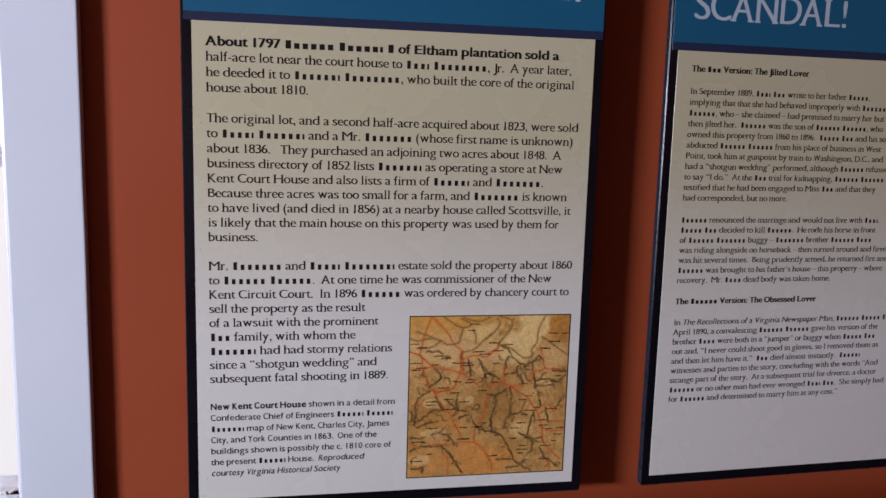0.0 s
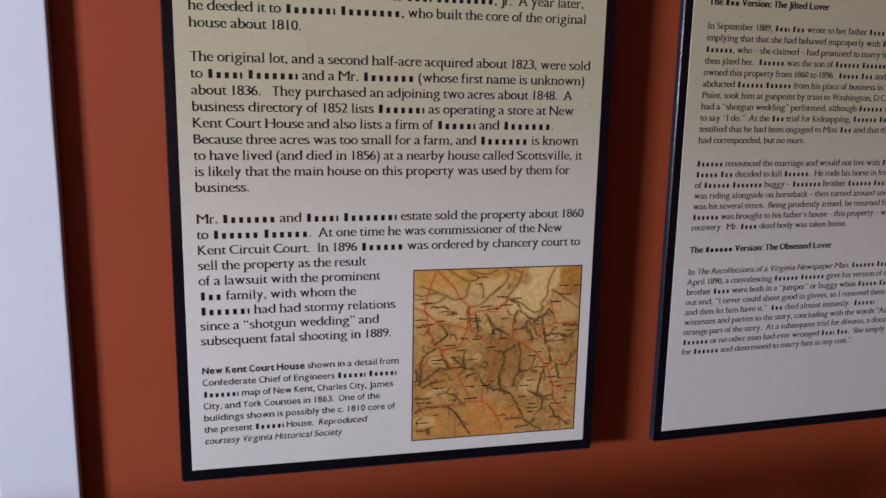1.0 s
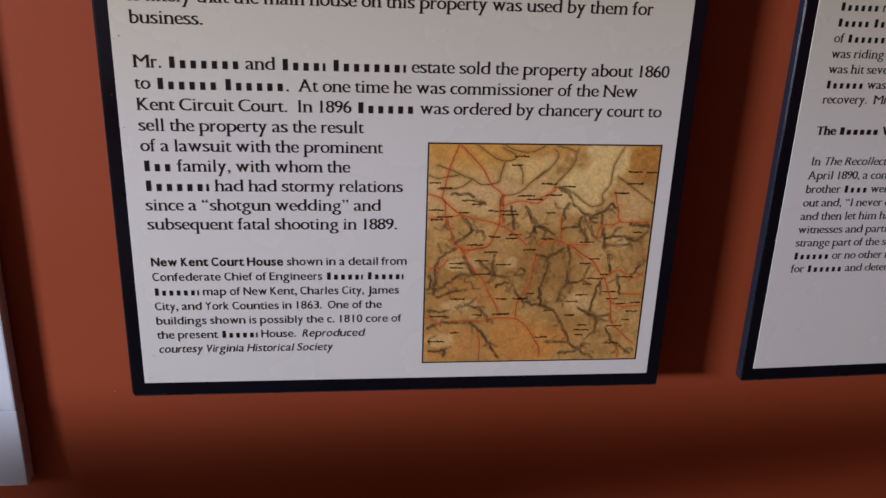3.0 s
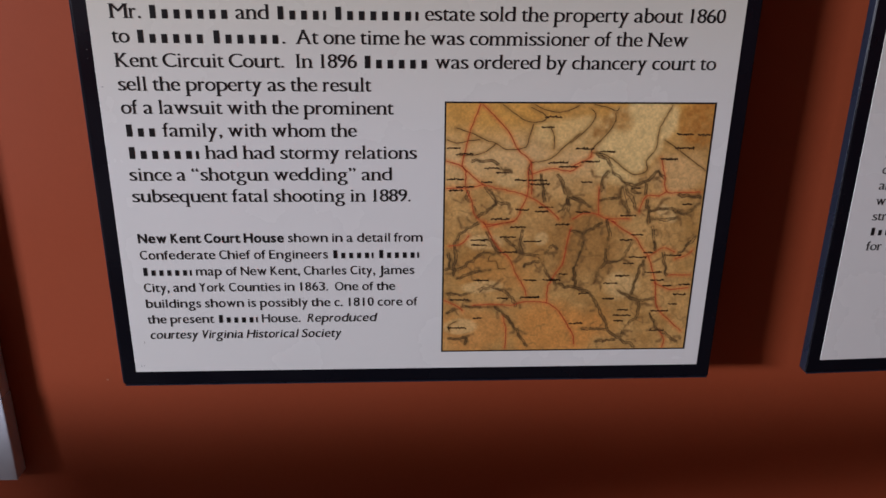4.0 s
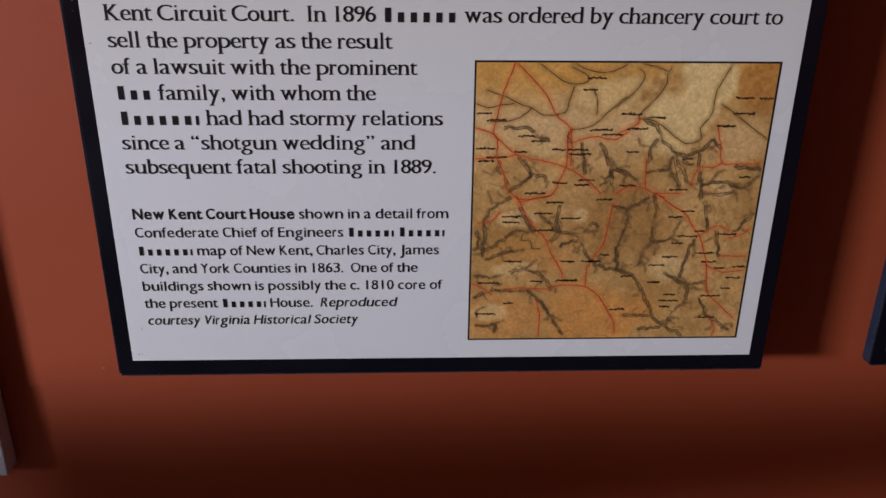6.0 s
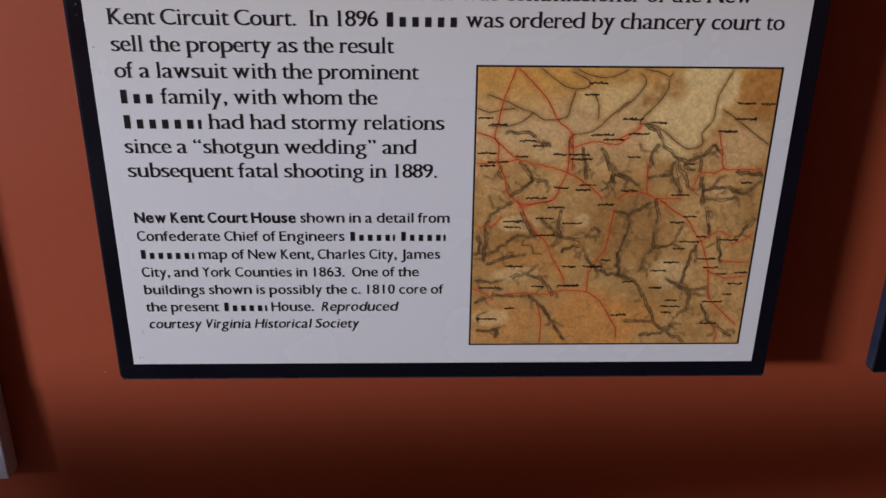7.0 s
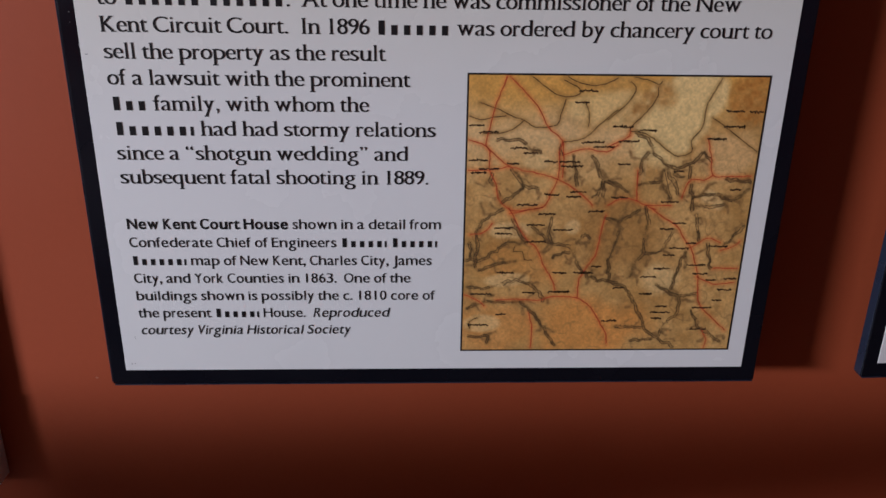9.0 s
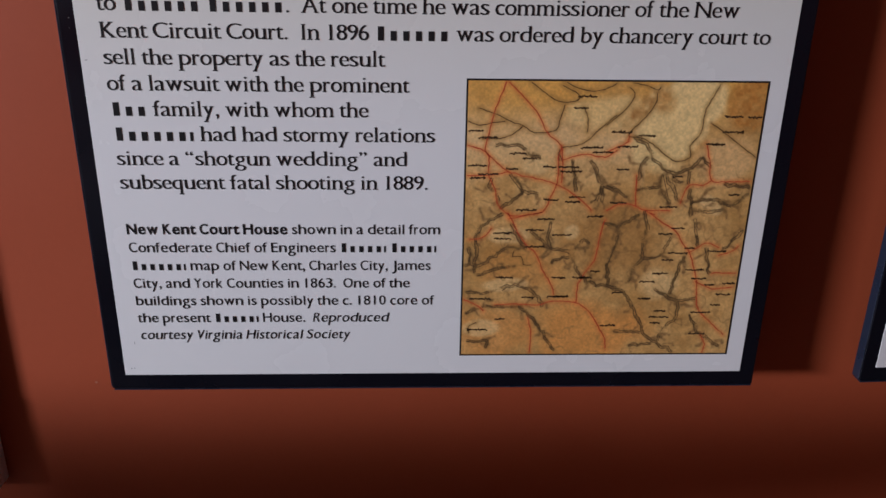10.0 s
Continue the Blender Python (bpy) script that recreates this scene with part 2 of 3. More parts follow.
# ---- lettering ----
PAL = dict(zip("abcdefghijklmnopqrstuvwxyz", (500, 553, 444, 611, 479, 333, 556, 582, 291, 234, 556, 291, 883, 582, 546, 601, 560, 395, 424, 326, 603, 565, 834, 516, 556, 500)))
PAL.update(zip("ABCDEFGHIJKLMNOPQRSTUVWXYZ", (778, 611, 709, 774, 611, 556, 763, 832, 337, 333, 726, 611, 946, 831, 786, 604, 786, 668, 525, 613, 778, 722, 1000, 667, 667, 667)))
PAL.update({" ": 250, ".": 250, ",": 250, ":": 250, ";": 250, "-": 333, "(": 333, ")": 333, "\u2019": 278, "\u201c": 500, "\u201d": 500, "\u2013": 500, "!": 278})
SANS = dict(zip("abcdefghijklmnopqrstuvwxyz", (500, 560, 455, 560, 510, 300, 555, 555, 240, 245, 480, 240, 835, 555, 550, 560, 560, 335, 405, 335, 550, 490, 730, 470, 480, 440)))
SANS.update(zip("ABCDEFGHIJKLMNOPQRSTUVWXYZ", (612, 560, 580, 666, 500, 487, 650, 660, 245, 370, 550, 475, 800, 660, 690, 535, 690, 545, 495, 500, 650, 560, 850, 570, 545, 555)))
SANS.update({" ": 215, ".": 210, ",": 210, ":": 210, ";": 210, "-": 310, "(": 290, ")": 290, "\u2019": 230, "\u201c": 400, "\u201d": 400, "\u2013": 500, "!": 230})
STEMMED = set("bdfhiklmnpqrtuvwxyjABDEFHIKLMNPRTUVWXYZ147")
LEFT_STEM = set("bhiklmnpruvwxyBDEFHIKLMNPRUVWXYZ4")
RIGHT_STEM = set("dhilmnquvwxyAHIKMNUVWXY")
SLIM = set("ijltf.,:;!I1\u2019()-\u2013\u201c\u201d")
glyph_cache = {}
glyph_curve = bpy.data.curves.new("lettering", "FONT")
glyph_curve.resolution_u = 4
glyph_ob = new("lettering", glyph_curve)


def outline(ch, offset):
    """Flat mesh of one letter of the built-in font."""
    if (ch, offset) not in glyph_cache:
        glyph_curve.body, glyph_curve.offset = ch, offset
        deps = bpy.context.evaluated_depsgraph_get()
        deps.update()
        me = bpy.data.meshes.new_from_object(glyph_ob.evaluated_get(deps))
        verts = [(v.co.x, v.co.y) for v in me.vertices]
        faces = [tuple(p.vertices) for p in me.polygons]
        count = {}
        for f in faces:
            for a, b in zip(f, f[1:] + f[:1]):
                k = (min(a, b), max(a, b))
                count[k] = count.get(k, 0) + 1
        flats = []
        for (a, b), c in count.items():
            (ax, ay), (bx, by) = verts[a], verts[b]
            if c == 1 and abs(ay - by) < 0.004 and 0.03 < abs(ax - bx) < 0.16:
                flats.append((min(ax, bx), max(ax, bx), ay))
        bpy.data.meshes.remove(me)
        glyph_cache[(ch, offset)] = verts, faces, flats
    return glyph_cache[(ch, offset)]


def set_letter(ch, x, size, style, verts, faces, squeeze):
    """Adds one letter at x on the base line to verts and faces, in panel metres (x, height). Returns its advance."""
    serif, bold, slant = style
    adv = (PAL if serif else SANS).get(ch, 500) / 1000 * (1.05 if bold and ch != " " else 1.0)
    if ch == " ":
        return adv * size * squeeze
    offset = (0.004 if bold else -0.011) if serif else (0.022 if bold else 0.001)
    gv, gf, flats = outline(ch, offset)
    lo, hi = min(v[0] for v in gv), max(v[0] for v in gv)
    before = (0.078 if ch in LEFT_STEM else 0.032) if serif else 0.045
    after = (0.078 if ch in RIGHT_STEM else 0.026) if serif else 0.045
    k = 1.0 if ch in SLIM else max(0.7, min(1.3, (adv - before - after) / (hi - lo)))
    shift = (adv + before - after - k * (hi - lo)) / 2 - k * lo
    low, high = (1.09, (1.05 if ch.islower() else 0.90)) if serif else (1.085, 0.82)

    def put(px, py, lift):
        px = px * k + shift
        px += 0.20 * py if slant else 0.0
        rise = 1.15 * py if py < 0 else low * py if py < 0.45 else low * 0.45 + high * (py - 0.45)
        verts.append((x + px * size * squeeze, rise * size, lift))

    spread = (0.032 if bold else 0.026 if size > 0.05 else 0.0140) if serif else 0.0
    for n, dx in enumerate((-spread, spread) if spread else (0.0,)):
        base = len(verts)
        for vx, vy in gv:
            put(vx + dx / k, vy, n * 0.00002)
        faces.extend(tuple(base + i for i in f) for f in gf)
    if serif and ch in STEMMED and not slant:
        for a, b, y in flats:
            top = y > 0.3
            if not (y < 0.03 or y > 0.40):
                continue
            left, right = 0.056, (0.056 if not top or ch.isupper() or ch in "vwxy" else -0.0)
            thick = 0.032
            y0, y1 = (y - thick, y + 0.012) if top else (y - 0.012, y + thick)
            base = len(verts)
            for vx, vy in ((a - left, y0), (b + right, y0), (b + right, y1), (a - left, y1 - (0.02 if top and right <= 0 else 0))):
                put(vx, vy, 0.00005)
            faces.append((base, base + 1, base + 2, base + 3))
    return adv * size * squeeze


def text_width(runs, size):
    total = 0.0
    for words, style in runs:
        table = PAL if style[0] else SANS
        total += sum(table.get("n" if c in "[]" else c, 500) / 1000 * (1.05 if style[1] and c != " " else 1.0) for c in words if c not in "[]")
    return total * size


def text_line(parent, runs, x0, base, size, right=None, material=None, face=FRONT, name="text_line", rise=0.0):
    """One printed line. Words in [] are set as plain bars, one a letter."""
    squeeze = (right - x0) / text_width(runs, size) if right else 1.0
    verts, faces, x = [], [], x0
    for words, style in runs:
        hidden, first = False, True
        table = PAL if style[0] else SANS
        for ch in words:
            if ch in "[]":
                hidden, first = ch == "[", True
            elif not hidden:
                x += set_letter(ch, x, size, style, verts, faces, squeeze)
            else:
                wide = table.get(ch, 500) / 1000 * (1.05 if style[1] and ch != " " else 1.0) * size * squeeze
                if ch != " ":
                    n = len(verts)
                    trim, high = (0.20 if style[1] else 0.27) * wide, (0.64 if first else 0.44) * size
                    verts += [(x + trim, 0.0, 0.0), (x + wide - trim, 0.0, 0.0), (x + wide - trim, high, 0.0), (x + trim, high, 0.0)]
                    faces.append((n, n + 1, n + 2, n + 3))
                first = ch == " "
                x += wide
    flat = [(px, face - 0.0009 - lift, base + py + rise * (px - x0)) for px, py, lift in verts]
    return mesh_part(name, flat, faces, material or ink, parent)


ROMAN, BOLD, ITALIC = (True, False, False), (True, True, False), (True, False, True)
PLAIN, PLAIN_BOLD, PLAIN_ITALIC = (False, False, False), (False, True, False), (False, False, True)


# ---- the panels ----
def sheet(x0, x1, z0, z1, face, lift):
    """A printed sheet laid on the board, with a real thickness."""
    return box(x0, x1, face - lift, face + 0.0004, z0, z1, 0.0002, 1)


def exhibit_panel(label, left, bottom, head, top, face=FRONT, skew=0.0):
    panel = tagged(new("exhibit_panel"), label, "panel", group="exhibit panels on the wall")
    panel.location = (0, 0, 0)
    right = left + 0.610
    part("backing_board", box(left - 0.0015, right + 0.001, face, face + 0.012, bottom - 0.002, top, 0.0016, 3), panel_black, panel, "black board with eased edges")
    # thin strips that paint the bluish daylight caught by the board's edges
    part("glint_strip", box(left - 0.0024, left - 0.0014, face + 0.0006, face + 0.0114, bottom, top - 0.002, 0.0003, 1), edge_glint, panel, "dark slate-blue strip for daylight caught on the board's edge")
    part("glint_strip", box(left, right, face - 0.0004, face + 0.0114, bottom - 0.0033, bottom - 0.0021, 0.0003, 1), edge_glint, panel, "dark slate-blue strip for daylight caught on the board's edge")
    for z in (bottom + 0.10, top - 0.10):
        cleat = box(left + 0.06, right - 0.06, face + 0.012, WALL, z - 0.02, z + 0.02, 0.001)
        for v in cleat.verts:
            v.co.y -= (v.co.x - left) * math.tan(radians(skew)) if v.co.y > face + 0.03 else 0.0
        part("hanging_cleat", cleat, panel_black, panel)
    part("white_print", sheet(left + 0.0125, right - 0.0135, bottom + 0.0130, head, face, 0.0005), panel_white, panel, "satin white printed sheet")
    part("navy_band", sheet(left + 0.0018, right - 0.0018, head + 0.0002, head + 0.0118, face, 0.0007), band_navy, panel)
    part("blue_header", sheet(left + 0.0018, right - 0.0018, head + 0.0120, top - 0.0018, face, 0.0007), header_blue, panel, "deep blue header sheet")
    return panel


house_panel = exhibit_panel("white exhibit panel with blue header, black text and old map", -0.166, 0.998, 1.711, 1.912)
scandal_panel = exhibit_panel("exhibit panel with blue SCANDAL! header over dense black text", 0.5525, 1.0005, 1.7014, 1.918, skew=2.5)
# turned a little to fit the camera's view, its far side nearer the wall
PIVOT = Vector((0.5525, FRONT, 1.0))
scandal_panel.matrix_world = Matrix.Translation(PIVOT) @ Matrix.Rotation(radians(2.5), 4, "Z") @ Matrix.Translation(-PIVOT)

# first panel: body text
LEFT, ROW, TOP_ROW, SIZE = -0.1355, 0.02108, 1.6782, 0.01773
BODY = (
    (0, [("About 1797 [nnnnnn nnnnni n] of Eltham plantation sold a", BOLD)], 0.375),
    (1, [("half-acre lot near the court house to [nnni nnnnnnnn], Jr.  A year later,", ROMAN)], 0.396),
    (2, [("he deeded it to [nnnnnni nnnnnnnn], who built the core of the original", ROMAN)], 0.401),
    (3, [("house about 1810.", ROMAN)], 0.006),
    (5, [("The original lot, and a second half-acre acquired about 1823, were sold", ROMAN)], 0.411),
    (6, [("to [nnnni nnnnnni] and a Mr. [nnnnnnn] (whose first name is unknown)", ROMAN)], 0.403),
    (7, [("about 1836.   They purchased an adjoining two acres about 1848.  A", ROMAN)], 0.386),
    (8, [("business directory of 1852 lists [nnnnnni] as operating a store at New", ROMAN)], 0.389),
    (9, [("Kent Court House and also lists a firm of [nnnnni] and [nnnnnnn].", ROMAN)], 0.360),
    (10, [("Because three acres was too small for a farm, and [nnnnnnn] is known", ROMAN)], 0.398),
    (11, [("to have lived (and died in 1856) at a nearby house called Scottsville, it", ROMAN)], 0.405),
    (12, [("is likely that the main house on this property was used by them for", ROMAN)], 0.387),
    (13, [("business.", ROMAN)], -0.065),
    (15, [("Mr. [nnnnnnn] and [nnnni nnnnnnni] estate sold the property about 1860", ROMAN)], 0.412),
    (16, [("to [nnnnnn nnnnnn].  At one time he was commissioner of the New", ROMAN)], 0.380),
    (17, [("Kent Circuit Court.  In 1896 [nnnnnn] was ordered by chancery court to", ROMAN)], 0.409),
    (18, [("sell the property as the result", ROMAN)], 0.091),
    (19, [("of a lawsuit with the prominent", ROMAN)], 0.111),
    (20, [("[nnn] family, with whom the", ROMAN)], 0.077),
    (21, [("[nnnnnni] had had stormy relations", ROMAN)], 0.133),
    (22, [("since a \u201cshotgun wedding\u201d and", ROMAN)], 0.110),
    (23, [("subsequent fatal shooting in 1889.", ROMAN)], 0.128),
)
for row, runs, right in BODY:
    text_line(house_panel, runs, LEFT, TOP_ROW - row * ROW, SIZE, right)
CAPTION = (
    ([("New Kent Court House", PLAIN_BOLD), (" shown in a detail from", PLAIN)], 0.139),
    ([("Confederate Chief of Engineers [nnnnni nnnnni]", PLAIN)], 0.136),
    ([("[nnnnnni] map of New Kent, Charles City, James", PLAIN)], 0.131),
    ([("City, and York Counties in 1863.  One of the", PLAIN)], 0.112),
    ([("buildings shown is possibly the c. 1810 core of", PLAIN)], 0.134),
    ([("the present [nnnnni] House.  ", PLAIN), ("Reproduced", PLAIN_ITALIC)], 0.092),
    ([("courtesy Virginia Historical Society", PLAIN_ITALIC)], 0.056),
)
for row, (runs, right) in enumerate(CAPTION):
    text_line(house_panel, runs, LEFT, 1.1522 - row * 0.01722, 0.0135, right, name="caption_text")
# the foot of its title, placed to fit the view's upper edge: one mark and the end of a word
text_line(house_panel, [("!", ROMAN)], 0.392, 1.7640, 0.055, material=title_ink, name="title_mark")
for x0, x1, low in ((-0.12, 0.364, 1.7735), (0.374, 0.388, 1.7660)):
    mesh_part("title_bar", [(x, FRONT - 0.0009, z) for x, z in ((x0, low), (x1, low), (x1, 1.803), (x0, 1.803))], [(0, 1, 2, 3)], title_ink, house_panel, "pale bar of a title word")

# second panel
text_line(scandal_panel, [("SCANDAL!", ROMAN)], 0.5870, 1.7490, 0.0600, 0.858, material=title_ink, name="title")
L2, S2, R2 = 0.5895, 0.0132, 0.01659
text_line(scandal_panel, [("The [nnn] Version: The Jilted Lover", BOLD)], L2, 1.6705, S2, 0.7960)
for row, words in enumerate((
        "In September 1889, [nnni nnn] wrote to her father [nnnnn],",
        "implying that that she had behaved improperly with [nnnnnn]",
        "[nnnnnn], who \u2013 she claimed \u2013 had promised to marry her but",
        "then jilted her.  [nnnnnn] was the son of [nnnnnn nnnnnn], who",
        "owned this property from 1860 to 1896.  [nnnnn nnn] and his so",
        "abducted [nnnnnn nnnnnn] from his place of business in West",
        "Point, took him at gunpoint by train to Washington, D.C., and",
        "had a \u201cshotgun wedding\u201d performed, although [nnnnnn] refused",
        "to say \u201cI do.\u201d  At the [nnn] trial for kidnapping, [nnnnnn nnnnnn]",
        "testified that he had been engaged to Miss [nnn] and that they",
        "had corresponded, but no more.")):
    text_line(scandal_panel, [(words, ROMAN)], L2, 1.6364 - row * R2, S2)
for row, words in enumerate((
        "[nnnnnn] renounced the marriage and would not live with [nnni].",
        "[nnnnn nnn] decided to kill [nnnnnn].  He rode his horse in front",
        "of [nnnnnn nnnnnnn] buggy \u2013 [nnnnnnn] brother [nnnnnn nnnn]",
        "was riding alongside on horseback \u2013 then turned around and fired",
        "was hit several times.  Being prudently armed, he returned fire and",
        "[nnnnnn] was brought to his father\u2019s house \u2013 this property \u2013 where",
        "recovery.  Mr. [nnnn] dead body was taken home.")):
    text_line(scandal_panel, [(words, ROMAN)], L2, 1.4354 - row * 0.01629, S2)
text_line(scandal_panel, [("The [nnnnnn] Version: The Obsessed Lover", BOLD)], L2, 1.3030, S2, 0.8485)
text_line(scandal_panel, [("In ", ROMAN), ("The Recollections of a Virginia Newspaper Man", ITALIC), (", [nnnnnn nnnnn nnnnni]", ROMAN)], L2, 1.2683, S2)
for row, words in enumerate((
        "April 1890, a convalescing [nnnnnn nnnnnn] gave his version of the",
        "brother [nnnn] were both in a \u201cjumper\u201d or buggy when [nnnnn nnn]",
        "out and, \u201cI never could shoot good in gloves, so I removed them as",
        "and then let him have it.\u201d  [nnn] died almost instantly.  [nnnnni]",
        "witnesses and parties to the story, concluding with the words \u201cAnd",
        "strange part of the story.  At a subsequent trial for divorce, a doctor",
        "[nnnnnn] or no other man had ever wronged [nnni nnn].  She simply had",
        "for [nnnnnn] and determined to marry him at any cost.\u201d")):
    text_line(scandal_panel, [(words, ROMAN)], L2, 1.2521 - row * 0.01613, S2)

# ---- the old map on the first panel ----
MX0, MX1, MZ0, MZ1 = 0.1602, 0.4130, 1.0315, 1.2885
MAPY = FRONT - 0.0010
roads, rivers, valleys, names = [], [], [], []


def road(*points):
    roads.append(points)


def river(*points):
    rivers.append(points)


def valley(*points):
    valleys.append(points)


def place_names(*points):
    names.extend(points)


road((0.126, 0.003), (0.093, 0.089), (0.076, 0.164), (0.063, 0.231), (0.077, 0.253), (0.079, 0.318), (0.100, 0.365), (0.115, 0.425), (0.159, 0.463))
road((0.136, 0.006), (0.194, 0.062), (0.238, 0.111), (0.273, 0.174), (0.321, 0.215), (0.314, 0.257), (0.315, 0.343), (0.297, 0.391), (0.277, 0.442), (0.225, 0.458), (0.159, 0.463))
road((0.003, 0.214), (0.060, 0.234), (0.133, 0.298), (0.185, 0.314), (0.314, 0.349), (0.393, 0.397), (0.444, 0.441))
road((0.005, 0.319), (0.076, 0.317), (0.146, 0.305))
road((0.331, 0.264), (0.362, 0.252), (0.414, 0.243), (0.474, 0.253), (0.514, 0.229))
road((0.323, 0.218), (0.331, 0.290), (0.330, 0.343))
road((0.479, 0.236), (0.516, 0.216), (0.554, 0.196))
road((0.552, 0.178), (0.546, 0.195))
road((0.820, 0.206), (0.840, 0.272), (0.855, 0.333), (0.907, 0.338), (0.990, 0.336))
road((0.855, 0.333), (0.827, 0.350), (0.779, 0.349), (0.762, 0.382), (0.753, 0.416))
road((0.497, 0.441), (0.536, 0.420), (0.583, 0.420), (0.633, 0.441), (0.722, 0.441))
road((0.597, 0.424), (0.589, 0.315))
road((0.633, 0.441), (0.669, 0.458))
road((0.152, 0.452), (0.188, 0.521), (0.224, 0.574), (0.260, 0.606), (0.284, 0.664), (0.321, 0.723), (0.331, 0.761))
road((0.153, 0.473), (0.218, 0.459), (0.271, 0.449))
road((0.003, 0.779), (0.044, 0.795), (0.079, 0.825))
road((0.119, 0.799), (0.208, 0.797), (0.278, 0.801), (0.326, 0.787), (0.410, 0.792), (0.461, 0.823), (0.493, 0.869), (0.531, 0.932), (0.539, 0.980))
road((0.242, 0.850), (0.256, 0.912), (0.255, 0.994))
road((0.494, 0.476), (0.484, 0.515), (0.476, 0.586), (0.466, 0.633), (0.445, 0.665), (0.418, 0.717), (0.415, 0.792))
road((0.017, 0.549), (0.063, 0.542), (0.095, 0.507))
road((0.647, 0.448), (0.700, 0.486), (0.752, 0.518), (0.778, 0.558), (0.812, 0.602), (0.833, 0.653), (0.851, 0.713), (0.861, 0.782), (0.878, 0.828), (0.928, 0.876), (0.980, 0.924))
road((0.847, 0.709), (0.909, 0.736), (0.988, 0.733))
road((0.919, 0.609), (0.960, 0.595), (0.985, 0.573))
road((0.900, 0.676), (0.994, 0.677))
road((0.894, 0.923), (0.915, 0.963), (0.909, 0.997))
road((0.811, 0.598), (0.866, 0.562), (0.915, 0.580))
river((0.207, 0.004), (0.246, 0.031), (0.285, 0.058), (0.336, 0.069), (0.367, 0.059), (0.366, 0.041), (0.313, 0.014))
river((0.325, 0.003), (0.364, 0.022), (0.422, 0.031), (0.465, 0.020), (0.493, 0.005))
river((0.324, 0.076), (0.309, 0.129), (0.298, 0.161), (0.229, 0.171), (0.189, 0.147), (0.145, 0.133), (0.106, 0.113), (0.062, 0.097), (0.037, 0.090))
river((0.126, 0.132), (0.082, 0.139), (0.039, 0.146), (0.004, 0.134))
river((0.388, 0.084), (0.405, 0.121), (0.406, 0.166))
river((0.500, 0.110), (0.446, 0.159), (0.407, 0.198), (0.373, 0.213), (0.325, 0.220))
river((0.186, 0.150), (0.153, 0.176), (0.115, 0.190), (0.053, 0.193))
river((0.470, 0.143), (0.518, 0.101), (0.547, 0.066), (0.555, 0.034), (0.535, 0.019))
river((0.547, 0.003), (0.599, 0.013), (0.633, 0.027), (0.641, 0.014))
river((0.629, 0.036), (0.631, 0.061), (0.609, 0.105), (0.568, 0.148), (0.549, 0.180), (0.592, 0.186), (0.634, 0.208), (0.685, 0.247), (0.721, 0.265), (0.760, 0.258), (0.769, 0.240), (0.764, 0.213), (0.795, 0.167), (0.798, 0.122), (0.803, 0.083), (0.829, 0.032), (0.842, 0.004))
river((0.827, 0.134), (0.867, 0.160), (0.912, 0.192), (0.997, 0.251))
river((0.178, 0.592), (0.173, 0.613), (0.206, 0.613), (0.214, 0.642), (0.242, 0.646))
river((0.026, 0.916), (0.026, 0.885), (0.053, 0.870))
valley((0.097, 0.211), (0.174, 0.214), (0.213, 0.239), (0.253, 0.258))
valley((0.429, 0.263), (0.453, 0.316), (0.476, 0.349), (0.524, 0.369))
valley((0.476, 0.349), (0.460, 0.397), (0.442, 0.417))
valley((0.476, 0.356), (0.478, 0.410))
valley((0.152, 0.308), (0.186, 0.344), (0.194, 0.378), (0.157, 0.411), (0.125, 0.435))
valley((0.194, 0.374), (0.253, 0.381))
valley((0.363, 0.263), (0.375, 0.330), (0.384, 0.370))
valley((0.082, 0.325), (0.080, 0.358), (0.104, 0.378), (0.118, 0.412))
valley((0.315, 0.225), (0.318, 0.317))
valley((0.566, 0.189), (0.607, 0.208), (0.639, 0.254))
valley((0.639, 0.254), (0.698, 0.304), (0.772, 0.296), (0.814, 0.256), (0.838, 0.286))
valley((0.622, 0.254), (0.603, 0.288), (0.598, 0.335))
valley((0.598, 0.365), (0.671, 0.358))
valley((0.679, 0.314), (0.682, 0.368), (0.712, 0.416))
valley((0.694, 0.321), (0.727, 0.368), (0.745, 0.409))
valley((0.715, 0.327), (0.757, 0.341))
valley((0.772, 0.300), (0.778, 0.340))
valley((0.490, 0.356), (0.532, 0.376), (0.567, 0.393))
valley((0.781, 0.368), (0.795, 0.423), (0.793, 0.458))
valley((0.793, 0.409), (0.875, 0.402), (0.934, 0.423), (0.990, 0.381))
valley((0.805, 0.444), (0.881, 0.444), (0.908, 0.433))
valley((0.902, 0.346), (0.993, 0.356))
valley((0.132, 0.452), (0.094, 0.480), (0.049, 0.507), (0.041, 0.556), (0.043, 0.627), (0.041, 0.677))
valley((0.018, 0.577), (0.023, 0.634))
valley((0.007, 0.648), (0.060, 0.645), (0.112, 0.609), (0.158, 0.578), (0.191, 0.581))
valley((0.048, 0.688), (0.114, 0.663), (0.181, 0.646))
valley((0.167, 0.494), (0.189, 0.542), (0.218, 0.585))
valley((0.235, 0.521), (0.277, 0.557), (0.309, 0.582), (0.374, 0.596), (0.407, 0.665), (0.437, 0.702), (0.488, 0.721), (0.559, 0.733))
valley((0.300, 0.487), (0.297, 0.550), (0.309, 0.582))
valley((0.316, 0.632), (0.376, 0.614))
valley((0.394, 0.582), (0.425, 0.550), (0.447, 0.564))
valley((0.016, 0.750), (0.097, 0.751), (0.151, 0.729), (0.198, 0.726), (0.247, 0.745), (0.276, 0.775), (0.292, 0.805))
valley((0.011, 0.832), (0.065, 0.810), (0.119, 0.807), (0.216, 0.808))
